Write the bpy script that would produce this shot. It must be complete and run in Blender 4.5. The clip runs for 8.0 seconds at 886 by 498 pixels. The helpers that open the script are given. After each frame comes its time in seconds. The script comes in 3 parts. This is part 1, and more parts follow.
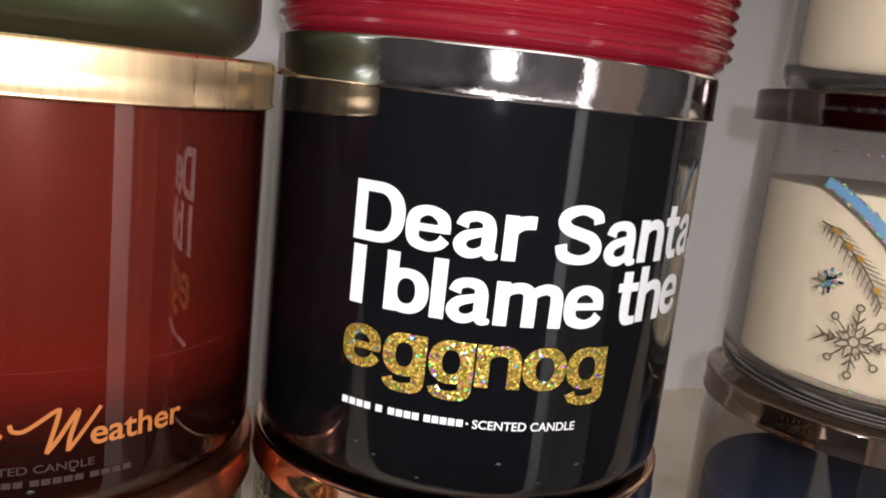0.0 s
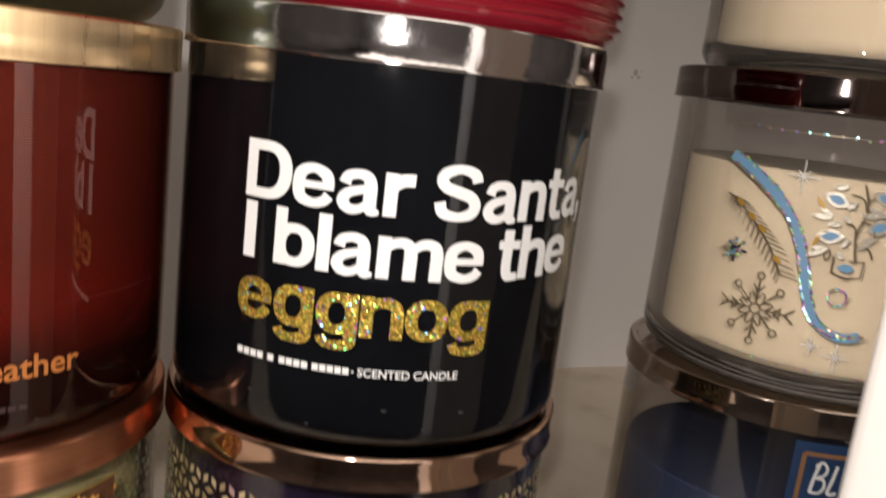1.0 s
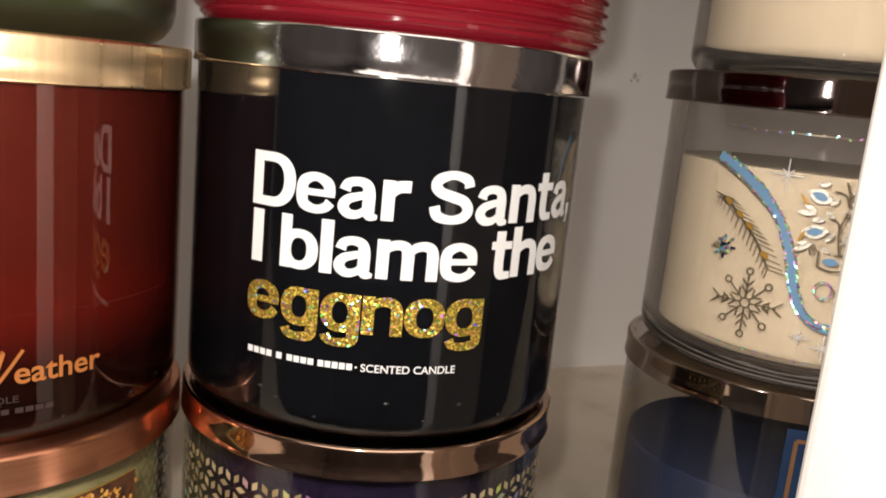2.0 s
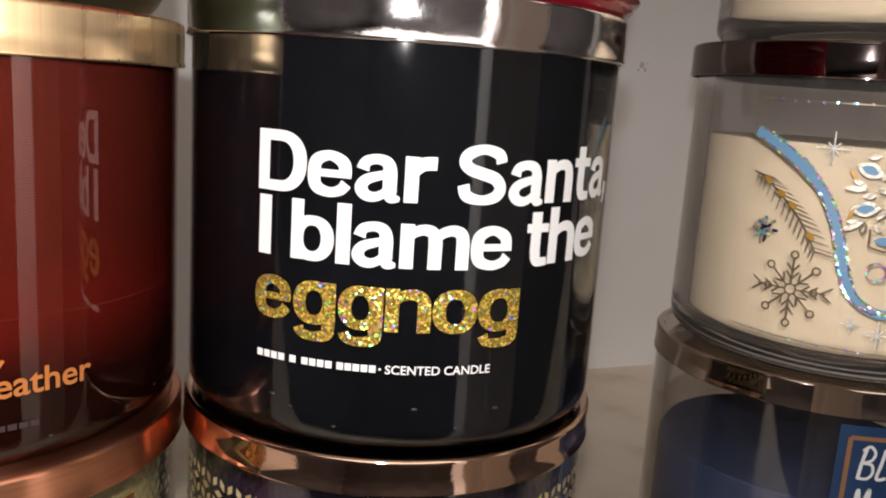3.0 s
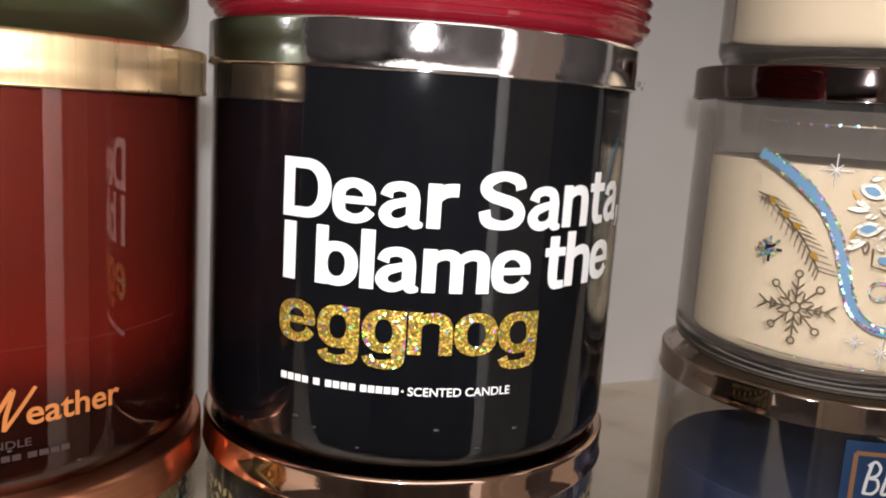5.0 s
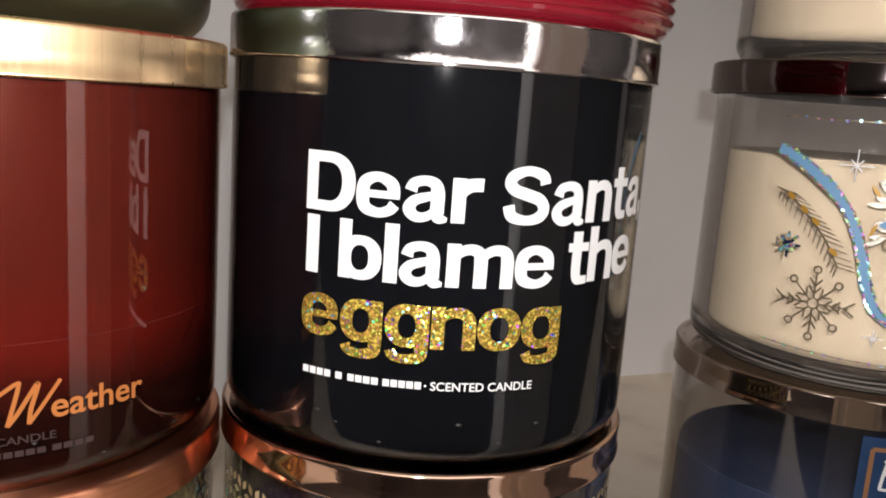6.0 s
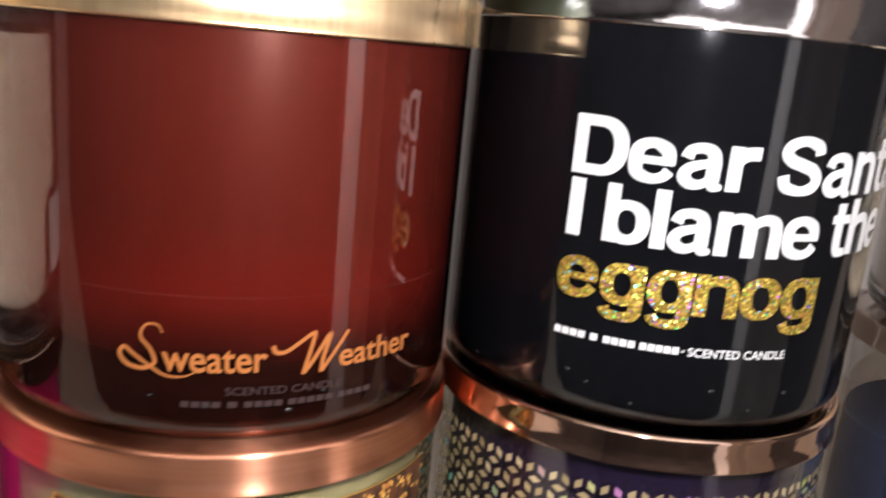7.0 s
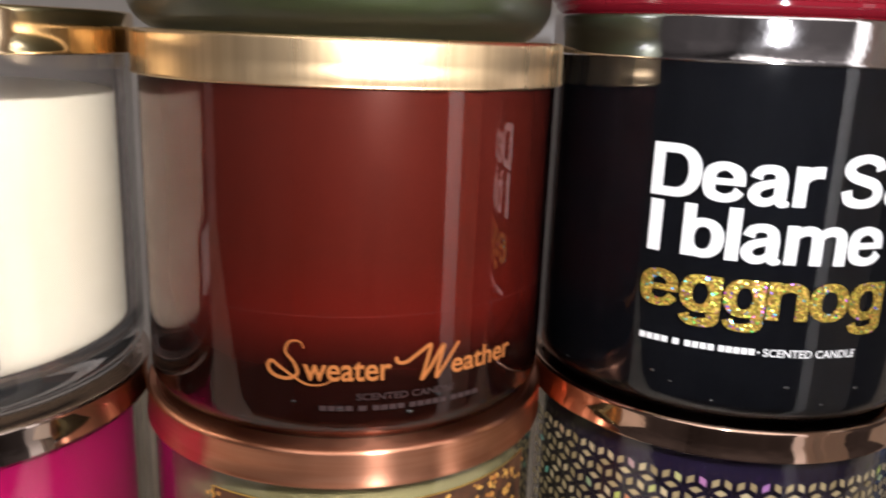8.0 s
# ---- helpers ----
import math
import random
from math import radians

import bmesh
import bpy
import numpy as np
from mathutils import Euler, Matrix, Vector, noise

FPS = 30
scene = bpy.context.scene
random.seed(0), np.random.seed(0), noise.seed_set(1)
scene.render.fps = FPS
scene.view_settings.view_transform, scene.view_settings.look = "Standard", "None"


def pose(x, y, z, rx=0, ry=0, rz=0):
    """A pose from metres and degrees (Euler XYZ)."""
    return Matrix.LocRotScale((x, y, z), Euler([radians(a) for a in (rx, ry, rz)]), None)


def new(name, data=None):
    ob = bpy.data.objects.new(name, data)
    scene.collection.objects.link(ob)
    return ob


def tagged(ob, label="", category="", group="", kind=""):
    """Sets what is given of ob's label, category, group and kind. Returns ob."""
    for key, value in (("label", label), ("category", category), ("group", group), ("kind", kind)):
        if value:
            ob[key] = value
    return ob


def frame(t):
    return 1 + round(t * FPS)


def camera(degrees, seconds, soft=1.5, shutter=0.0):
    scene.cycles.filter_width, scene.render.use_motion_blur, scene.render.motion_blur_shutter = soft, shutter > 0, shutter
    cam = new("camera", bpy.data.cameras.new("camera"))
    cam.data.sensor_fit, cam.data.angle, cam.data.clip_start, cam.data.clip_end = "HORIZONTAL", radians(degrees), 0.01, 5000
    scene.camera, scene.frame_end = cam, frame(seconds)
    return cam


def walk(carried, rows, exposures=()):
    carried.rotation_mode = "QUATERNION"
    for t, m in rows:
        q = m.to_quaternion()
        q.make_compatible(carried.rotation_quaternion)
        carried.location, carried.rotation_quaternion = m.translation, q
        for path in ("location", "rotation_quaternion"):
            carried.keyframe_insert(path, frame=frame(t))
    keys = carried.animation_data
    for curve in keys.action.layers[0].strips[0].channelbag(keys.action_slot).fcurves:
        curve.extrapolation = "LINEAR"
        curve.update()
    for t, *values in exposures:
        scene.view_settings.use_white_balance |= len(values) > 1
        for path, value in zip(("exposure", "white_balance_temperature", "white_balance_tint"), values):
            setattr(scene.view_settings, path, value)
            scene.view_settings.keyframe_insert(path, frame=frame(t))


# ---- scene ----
# camera and its way
cam = camera(56.21, 8.0, soft=1.9, shutter=0.5)
ROWS = [
    (0, -0.083, -0.1832, 0.1735, -20.95, -11.04, -6.16),
    (0.5, -0.0834, -0.1828, 0.1712, -20.81, -11.18, -5.84),
    (0.7, -0.0779, -0.1908, 0.1707, -21.29, -10.86, -5.52),
    (0.8, -0.0714, -0.1913, 0.1735, -21.78, -10.85, -5.93),
    (1, -0.0666, -0.1997, 0.1716, -21.5, -11.87, -6.84),
    (1.1, -0.0669, -0.2035, 0.1658, -21.85, -11.82, -6.59),
    (1.2, -0.0674, -0.2082, 0.1608, -21.83, -12.08, -7.07),
    (1.3, -0.0673, -0.209, 0.1604, -21.79, -12.53, -7.08),
    (1.4, -0.0672, -0.2077, 0.1621, -21.64, -12.16, -6.99),
    (1.5, -0.0669, -0.2087, 0.1671, -21.14, -11.88, -6.98),
    (1.7, -0.0684, -0.209, 0.1693, -21.13, -11.5, -6.22),
    (2, -0.0674, -0.2109, 0.1734, -20.91, -11.59, -5.58),
    (2.2, -0.0645, -0.2093, 0.1706, -20.95, -10.73, -4.3),
    (3.3, -0.0675, -0.1889, 0.1641, -21.86, -10.82, -4.01),
    (3.5, -0.0677, -0.1897, 0.1641, -22.16, -10.62, -4.23),
    (4, -0.073, -0.1946, 0.1641, -22.42, -10.6, -4.48),
    (4.5, -0.0743, -0.1933, 0.1658, -22.79, -10.12, -4.26),
    (4.7, -0.0733, -0.1935, 0.1665, -22.66, -9.58, -3.94),
    (5.8, -0.0769, -0.1891, 0.1665, -21.93, -10.66, -3.81),
    (6, -0.0773, -0.1906, 0.1668, -22.08, -10.45, -4.02),
    (6.5, -0.0801, -0.191, 0.1653, -21.29, -10.39, -4.28),
    (6.6, -0.0904, -0.19, 0.1603, -21.43, -9.73, -4.11),
    (6.7, -0.1028, -0.186, 0.1627, -21.41, -10.62, -4.68),
    (6.8, -0.1058, -0.1854, 0.1654, -18.63, -11.27, -4.14),
    (6.9, -0.1112, -0.1799, 0.1681, -17.86, -13.46, -4.99),
    (7, -0.1164, -0.1781, 0.1657, -17.79, -14.01, -5.26),
    (7.2, -0.1191, -0.1821, 0.1644, -17.02, -14.19, -4.55),
    (7.3, -0.1174, -0.1834, 0.1653, -16.62, -14.69, -4),
    (7.5, -0.1146, -0.1902, 0.1733, -14.91, -15.43, -2.98),
    (8, -0.1289, -0.1958, 0.175, -13.69, -14.31, -2.19),
]
EXPOSURES = [
    (0.0, 0.04, 6200, 10), (0.5, -0.45, 6450, 10), (1.0, -0.3, 6900, 10), (1.5, -0.12, 7250, 10), (2.0, -0.1, 7000, 10), (3.5, 0.06, 6500, 10),
    (4.5, 0.19, 6400, 10), (6.0, 0.06, 6450, 10), (6.5, -0.08, 6400, 10), (7.0, 0.26, 6200, 12), (7.5, 0.32, 6150, 12), (8.0, 0.08, 6100, 10),
]
walk(cam, [(t, pose(x, y, z, 90 + pitch, roll, yaw)) for t, x, y, z, yaw, pitch, roll in ROWS], EXPOSURES)

# world and light: a dim room with added fill, and the small white torch of the device that films
world = bpy.data.worlds.new("world")
scene.world = world
world.use_nodes = True
world.node_tree.nodes["Background"].inputs[0].default_value = (0.9, 0.85, 0.8, 1)
world.node_tree.nodes["Background"].inputs[1].default_value = 0.02
torch = new("torch", bpy.data.lights.new("torch", "POINT"))
torch.data.energy, torch.data.shadow_soft_size, torch.data.color = 1.6, 0.004, (1.0, 0.955, 0.94)
torch.location = (-0.078, -0.204, 0.188)
# broad soft fill added under the ceiling to lift the dark parts; no fixture there
room_fill = new("room_fill", bpy.data.lights.new("room_fill", "AREA"))
room_fill.data.shape = "RECTANGLE"
room_fill.data.energy, room_fill.data.size, room_fill.data.size_y, room_fill.data.color = 26.0, 2.6, 1.5, (1.0, 0.90, 0.82)
room_fill.matrix_world = pose(0, -1.4, 1.19)

CM = 0.01


# ---- materials ----
def material(name, colour, rough=0.5, metal=0.0, **more):
    m = bpy.data.materials.new(name)
    m.use_nodes = True
    b = m.node_tree.nodes["Principled BSDF"]
    b.inputs["Base Color"].default_value = (*colour, 1)
    b.inputs["Roughness"].default_value = rough
    b.inputs["Metallic"].default_value = metal
    for k, v in more.items():
        b.inputs[k.replace("_", " ")].default_value = v
    return m


def node(m, kind, **sets):
    n = m.node_tree.nodes.new(kind)
    for k, v in sets.items():
        if k in n.inputs:
            n.inputs[k].default_value = v
    return n


def link(m, a, b):
    m.node_tree.links.new(a, b)


def bsdf(m):
    return m.node_tree.nodes["Principled BSDF"]


def coords(m, scale=(1, 1, 1)):
    c = m.node_tree.nodes.new("ShaderNodeTexCoord")
    p = m.node_tree.nodes.new("ShaderNodeMapping")
    p.inputs["Scale"].default_value = scale
    link(m, c.outputs["Object"], p.inputs["Vector"])
    return p.outputs["Vector"]


def ramp(m, value, stops):
    r = m.node_tree.nodes.new("ShaderNodeValToRGB")
    while len(r.color_ramp.elements) < len(stops):
        r.color_ramp.elements.new(0.5)
    for e, (at, col) in zip(r.color_ramp.elements, stops):
        e.position, e.color = at, (*col, 1)
    link(m, value, r.inputs["Fac"])
    return r.outputs["Color"]


def noise_of(m, scale, detail=4, stretch=(1, 1, 1)):
    n = node(m, "ShaderNodeTexNoise", Scale=scale, Detail=detail)
    link(m, coords(m, stretch), n.inputs["Vector"])
    return n.outputs["Fac"]


def vary(m, scale, stops, stretch=(1, 1, 1), detail=4):
    link(m, ramp(m, noise_of(m, scale, detail, stretch), stops), bsdf(m).inputs["Base Color"])
    return m


def bump(m, scale, strength, distance, stretch=(1, 1, 1), detail=4):
    b = node(m, "ShaderNodeBump", Strength=strength, Distance=distance)
    link(m, noise_of(m, scale, detail, stretch), b.inputs["Height"])
    link(m, b.outputs["Normal"], bsdf(m).inputs["Normal"])
    return m


def rough_noise(m, scale, low, high, stretch=(1, 1, 1)):
    r = node(m, "ShaderNodeMapRange")
    r.inputs["To Min"].default_value, r.inputs["To Max"].default_value = low, high
    r.inputs["From Min"].default_value, r.inputs["From Max"].default_value = 0.3, 0.7
    link(m, noise_of(m, scale, 5, stretch), r.inputs["Value"])
    link(m, r.outputs["Result"], bsdf(m).inputs["Roughness"])
    return m


def glass_like(name, colour, rough=0.0):
    m = material(name, colour, rough, IOR=1.47, Transmission_Weight=1.0)
    return m


def glitter(name, base, rough, size, spread, rare=0.9, metal=0.6, tilt=0.55, dull=0.45):
    """Holographic foil: tiny facets, each tilted on its own; most keep the base hue, a rare few turn to another."""
    m = material(name, base, rough, metal)
    v = node(m, "ShaderNodeTexVoronoi", Scale=size)
    link(m, coords(m), v.inputs["Vector"])
    sep = m.node_tree.nodes.new("ShaderNodeSeparateColor")
    link(m, v.outputs["Color"], sep.inputs["Color"])
    near = node(m, "ShaderNodeMapRange")
    near.inputs["To Min"].default_value, near.inputs["To Max"].default_value = 0.5 - spread, 0.5 + spread
    link(m, sep.outputs["Red"], near.inputs["Value"])
    odd = node(m, "ShaderNodeMath")
    odd.operation = "GREATER_THAN"
    odd.inputs[1].default_value = rare
    link(m, sep.outputs["Blue"], odd.inputs[0])
    pick = node(m, "ShaderNodeMix")
    link(m, odd.outputs[0], pick.inputs["Factor"])
    link(m, near.outputs["Result"], pick.inputs["A"])
    link(m, sep.outputs["Red"], pick.inputs["B"])
    val = node(m, "ShaderNodeMapRange")
    val.inputs["To Min"].default_value, val.inputs["To Max"].default_value = dull, 2.2
    power = node(m, "ShaderNodeMath")
    power.operation = "POWER"
    power.inputs[1].default_value = 3.2
    link(m, sep.outputs["Green"], power.inputs[0])
    link(m, power.outputs[0], val.inputs["Value"])
    hue = node(m, "ShaderNodeHueSaturation", Saturation=1.0, Value=1.0)
    hue.inputs["Color"].default_value = (*base, 1)
    link(m, pick.outputs["Result"], hue.inputs["Hue"])
    link(m, val.outputs["Result"], hue.inputs["Value"])
    link(m, hue.outputs["Color"], bsdf(m).inputs["Base Color"])
    lean = m.node_tree.nodes.new("ShaderNodeVectorMath")
    lean.operation = "MULTIPLY_ADD"
    lean.inputs[1].default_value = (tilt, tilt, tilt)
    link(m, v.outputs["Color"], lean.inputs[0])
    shift = m.node_tree.nodes.new("ShaderNodeVectorMath")
    shift.operation = "SUBTRACT"
    shift.inputs[1].default_value = (tilt / 2, tilt / 2, tilt / 2)
    geo = m.node_tree.nodes.new("ShaderNodeNewGeometry")
    link(m, geo.outputs["Normal"], shift.inputs[0])
    link(m, shift.outputs["Vector"], lean.inputs[2])
    unit = m.node_tree.nodes.new("ShaderNodeVectorMath")
    unit.operation = "NORMALIZE"
    link(m, lean.outputs["Vector"], unit.inputs[0])
    link(m, unit.outputs["Vector"], bsdf(m).inputs["Normal"])
    return m


def island_foil(name, base, rough, metal):
    """Foil pieces that keep one hue, but for a rare few that shimmer green, pink or orange."""
    m = material(name, base, rough, metal)
    geo = m.node_tree.nodes.new("ShaderNodeNewGeometry")
    tint = ramp(m, geo.outputs["Random Per Island"], [(0.0, (0.40, 0.31, 0.15)), (0.45, (0.62, 0.50, 0.27)), (0.86, (0.78, 0.66, 0.40)), (0.90, (0.80, 0.34, 0.16)), (0.93, (0.12, 0.75, 0.45)), (0.96, (0.62, 0.20, 0.62)), (0.98, (0.65, 0.75, 0.18))])
    link(m, tint, bsdf(m).inputs["Base Color"])
    return bump(m, 700, 0.35, 0.0006)


WALL = bump(vary(material("white_paint", (0.7, 0.68, 0.66), 0.55), 9, [(0.3, (0.77, 0.755, 0.755)), (0.7, (0.84, 0.83, 0.835))]), 160, 0.25, 0.0006)
SHELF = rough_noise(bump(vary(material("shelf_paint", (0.6, 0.56, 0.5), 0.5), 22, [(0.25, (0.50, 0.42, 0.33)), (0.45, (0.68, 0.60, 0.50)), (0.8, (0.76, 0.69, 0.60))]), 240, 0.3, 0.0005), 30, 0.35, 0.6)
FRAME = bump(vary(material("frame_paint", (0.82, 0.8, 0.76), 0.45), 14, [(0.3, (0.78, 0.75, 0.71)), (0.7, (0.84, 0.82, 0.79))]), 90, 0.2, 0.0006)
ROOM = bump(vary(material("room_paint", (0.5, 0.45, 0.4), 0.8), 3, [(0.3, (0.14, 0.13, 0.135)), (0.7, (0.22, 0.205, 0.21))]), 60, 0.2, 0.002)
BOARDS = bump(vary(material("floor_wood", (0.25, 0.16, 0.09), 0.5), 6, [(0.3, (0.06, 0.036, 0.022)), (0.7, (0.12, 0.076, 0.046))], (1, 12, 1)), 40, 0.2, 0.001)
DUST = vary(material("scuff", (0.2, 0.17, 0.15), 0.8), 700, [(0.35, (0.42, 0.39, 0.38)), (0.65, (0.62, 0.59, 0.58))])

CLEAR = glass_like("clear_glass", (0.93, 0.93, 0.92))
SMOKE = glass_like("grey_glass", (0.665, 0.64, 0.62), 0.008)
bsdf(SMOKE).inputs["IOR"].default_value = 1.40
bsdf(SMOKE).inputs["Transmission Weight"].default_value = 0.965
GREY = glass_like("dark_grey_glass", (0.66, 0.645, 0.635), 0.01)
AMBER = glass_like("brown_glass", (0.46, 0.22, 0.17))
OLIVE = glass_like("green_glass", (0.46, 0.50, 0.39), 0.30)
INK = rough_noise(glass_like("black_glass", (0.32, 0.32, 0.345)), 45, 0.02, 0.085)
RUBY = material("red_glass", (0.36, 0.02, 0.038), 0.05, IOR=1.47, Transmission_Weight=0.5)

CHROME = rough_noise(bump(material("polished_dark_chrome", (0.76, 0.735, 0.745), 0.06, 1.0), 1100, 0.10, 0.0002), 140, 0.04, 0.12)
ROSE = rough_noise(bump(material("polished_rose_gold", (0.66, 0.45, 0.35), 0.06, 1.0), 1100, 0.06, 0.0002), 60, 0.025, 0.09)
GUN = rough_noise(material("polished_gunmetal", (0.16, 0.13, 0.125), 0.08, 1.0), 90, 0.03, 0.09)
BRONZE = rough_noise(material("polished_bronze", (0.50, 0.40, 0.35), 0.08, 1.0), 90, 0.03, 0.10)
UMBER = rough_noise(material("polished_dark_bronze", (0.44, 0.36, 0.31), 0.08, 1.0), 90, 0.03, 0.10)
GOLDLID = rough_noise(material("polished_gold", (0.84, 0.66, 0.42), 0.1, 1.0), 60, 0.05, 0.12)


def brushed(name, colour, dark, rough, turn, grain, relief=0.14, stretch=0.75):
    m = material(name, colour, rough, 1.0, Anisotropic=stretch, Anisotropic_Rotation=turn)
    tangent = m.node_tree.nodes.new("ShaderNodeTangent")
    tangent.direction_type, tangent.axis = "RADIAL", "Z"
    link(m, tangent.outputs["Tangent"], bsdf(m).inputs["Tangent"])
    vary(m, 60, [(0.3, dark), (0.6, colour)], grain, 6)
    rough_noise(m, 50, rough * 0.92, rough * 1.1, (5, 5, 0.4))
    b = node(m, "ShaderNodeBump", Strength=relief, Distance=0.0004)
    link(m, noise_of(m, 80, 6, grain), b.inputs["Height"])
    link(m, b.outputs["Normal"], bsdf(m).inputs["Normal"])
    return m


BRASS = brushed("brushed_gold", (0.89, 0.65, 0.38), (0.79, 0.56, 0.31), 0.28, 0.0, (16, 16, 0.35), 0.05)
COPPER = brushed("brushed_copper", (0.87, 0.405, 0.25), (0.80, 0.34, 0.195), 0.30, 0.25, (0.7, 0.7, 18), 0.02, 0.93)


def wax_like(name, low, high, rough=0.45):
    m = material(name, high, rough, Subsurface_Weight=0.0)
    bsdf(m).inputs["Specular IOR Level"].default_value = 0.06
    return bump(vary(m, 35, [(0.3, low), (0.7, high)]), 300, 0.15, 0.0004)


BLACK = wax_like("black_coat", (0.0068, 0.0075, 0.0090), (0.0098, 0.0107, 0.0127), 0.6)
bsdf(BLACK).inputs["Specular IOR Level"].default_value = 0.0
CREAM = wax_like("cream_wax", (0.74, 0.63, 0.455), (0.82, 0.71, 0.525))
IVORY = wax_like("ivory_wax", (0.78, 0.72, 0.55), (0.86, 0.80, 0.64))
NAVY = wax_like("navy_wax", (0.028, 0.039, 0.078), (0.041, 0.056, 0.108))
NIGHT = wax_like("dark_blue_coat", (0.012, 0.014, 0.026), (0.020, 0.022, 0.036))
PINK = wax_like("magenta_wax", (0.20, 0.0015, 0.040), (0.26, 0.003, 0.060))
GREEN = wax_like("olive_wax", (0.050, 0.060, 0.026), (0.075, 0.085, 0.036))
PURPLE = wax_like("purple_coat", (0.006, 0.0035, 0.011), (0.010, 0.006, 0.017))
SAGE = vary(material("sage_paper", (0.45, 0.42, 0.27), 0.5), 120, [(0.3, (0.15, 0.125, 0.052)), (0.7, (0.215, 0.182, 0.08))], (1, 1, 5))
RED = wax_like("red_wax", (0.24, 0.016, 0.028), (0.30, 0.022, 0.036))

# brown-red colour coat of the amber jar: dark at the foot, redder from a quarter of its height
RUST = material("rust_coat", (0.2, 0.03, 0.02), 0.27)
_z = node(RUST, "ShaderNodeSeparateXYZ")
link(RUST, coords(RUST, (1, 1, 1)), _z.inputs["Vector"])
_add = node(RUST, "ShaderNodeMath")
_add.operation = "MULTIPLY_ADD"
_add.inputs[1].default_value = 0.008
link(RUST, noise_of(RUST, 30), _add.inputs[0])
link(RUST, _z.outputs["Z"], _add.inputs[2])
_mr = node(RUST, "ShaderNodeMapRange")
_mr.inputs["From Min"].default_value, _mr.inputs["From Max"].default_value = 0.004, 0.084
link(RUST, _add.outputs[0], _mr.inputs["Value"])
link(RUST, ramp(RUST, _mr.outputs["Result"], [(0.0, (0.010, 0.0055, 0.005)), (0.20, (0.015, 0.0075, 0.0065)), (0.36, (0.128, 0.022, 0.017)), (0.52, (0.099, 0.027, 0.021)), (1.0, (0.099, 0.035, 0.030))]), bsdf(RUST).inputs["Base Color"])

WHITE_INK = material("white_print", (0.92, 0.92, 0.92), 0.4)
ORANGE_INK = material("orange_print", (0.62, 0.215, 0.06), 0.35, 0.3)
SEAM_GLINT = material("seam_reflection", (0.085, 0.03, 0.024), 0.2)
GLINT_BUMP = material("glint_bump", (0.02, 0.02, 0.02), 0.14, 0.0, Specular_IOR_Level=1.0)
DIM_INK = material("dull_copper_print", (0.046, 0.026, 0.025), 0.4)
GOLD_FOIL = glitter("gold_glitter_foil", (0.80, 0.54, 0.10), 0.30, 2300, 0.03, 0.93)
HOLO = glitter("holographic_foil", (0.35, 0.75, 0.95), 0.25, 1100, 0.5, 0.6, 0.5, 0.5, 0.6)
GOLD_FLAT = island_foil("gold_foil", (0.66, 0.54, 0.30), 0.32, 0.4)
BRONZE_INK = material("bronze_line_print", (0.20, 0.155, 0.10), 0.35, 0.4)
STAR_INK = material("dark_blue_foil", (0.03, 0.04, 0.12), 0.3, 0.6)
GOLD_INK = material("gold_print", (0.80, 0.50, 0.10), 0.3, 0.8)
FLECK_INK = material("ochre_print", (0.62, 0.34, 0.05), 0.35, 0.15)
SILVER_FOIL = bump(material("silver_foil", (0.82, 0.77, 0.66), 0.30, 0.45), 900, 0.5, 0.0008)
SKY_INK = material("light_blue_print", (0.22, 0.45, 0.72), 0.4)
LABEL_BLUE = vary(material("blue_label", (0.012, 0.045, 0.14), 0.5), 90, [(0.3, (0.008, 0.030, 0.088)), (0.7, (0.014, 0.046, 0.125))])
TAN_INK = material("tan_print", (0.26, 0.13, 0.06), 0.4)
PALE_INK = material("pale_print", (0.72, 0.74, 0.74), 0.4)
PAPER = material("white_label", (0.82, 0.80, 0.76), 0.5)
DUSK = vary(material("dark_picture", (0.06, 0.025, 0.015), 0.45), 220, [(0.3, (0.035, 0.018, 0.012)), (0.6, (0.12, 0.045, 0.02))])
LEAF_INK = vary(material("autumn_print", (0.6, 0.3, 0.08), 0.4), 500, [(0.3, (0.45, 0.13, 0.03)), (0.6, (0.80, 0.45, 0.10))])
BARK_INK = material("dark_brown_print", (0.022, 0.012, 0.010), 0.45)
BLUSH_INK = vary(material("brick_print", (0.4, 0.12, 0.07), 0.4), 400, [(0.3, (0.30, 0.08, 0.05)), (0.6, (0.5, 0.2, 0.12))])


# ---- mesh helpers ----
def part(name, bm, mat, parent, label="", smooth=True):
    me = bpy.data.meshes.new(name)
    for f in bm.faces:
        f.smooth = smooth
    for e in bm.edges:
        e.smooth = not (len(e.link_faces) == 2 and e.calc_face_angle() > 0.55)
    bm.to_mesh(me)
    bm.free()
    me.materials.append(mat)
    ob = new(name, me)
    ob.parent = parent
    if label:
        tagged(ob, label)
    return ob


def structure(name, bm, mat, label, category):
    me = bpy.data.meshes.new(name)
    bm.to_mesh(me)
    bm.free()
    me.materials.append(mat)
    return tagged(new(name, me), label, category, kind="structure")


def box(bm, lo, hi, bevel=0.0):
    m = Matrix.Translation([(a + b) / 2 for a, b in zip(lo, hi)]) @ Matrix.Diagonal([b - a for a, b in zip(lo, hi)] + [1])
    made = bmesh.ops.create_cube(bm, size=1, matrix=m)
    if bevel:
        edges = list({e for v in made["verts"] for e in v.link_edges})
        bmesh.ops.bevel(bm, geom=edges, offset=bevel, segments=4, profile=0.5, affect="EDGES")
    return bm


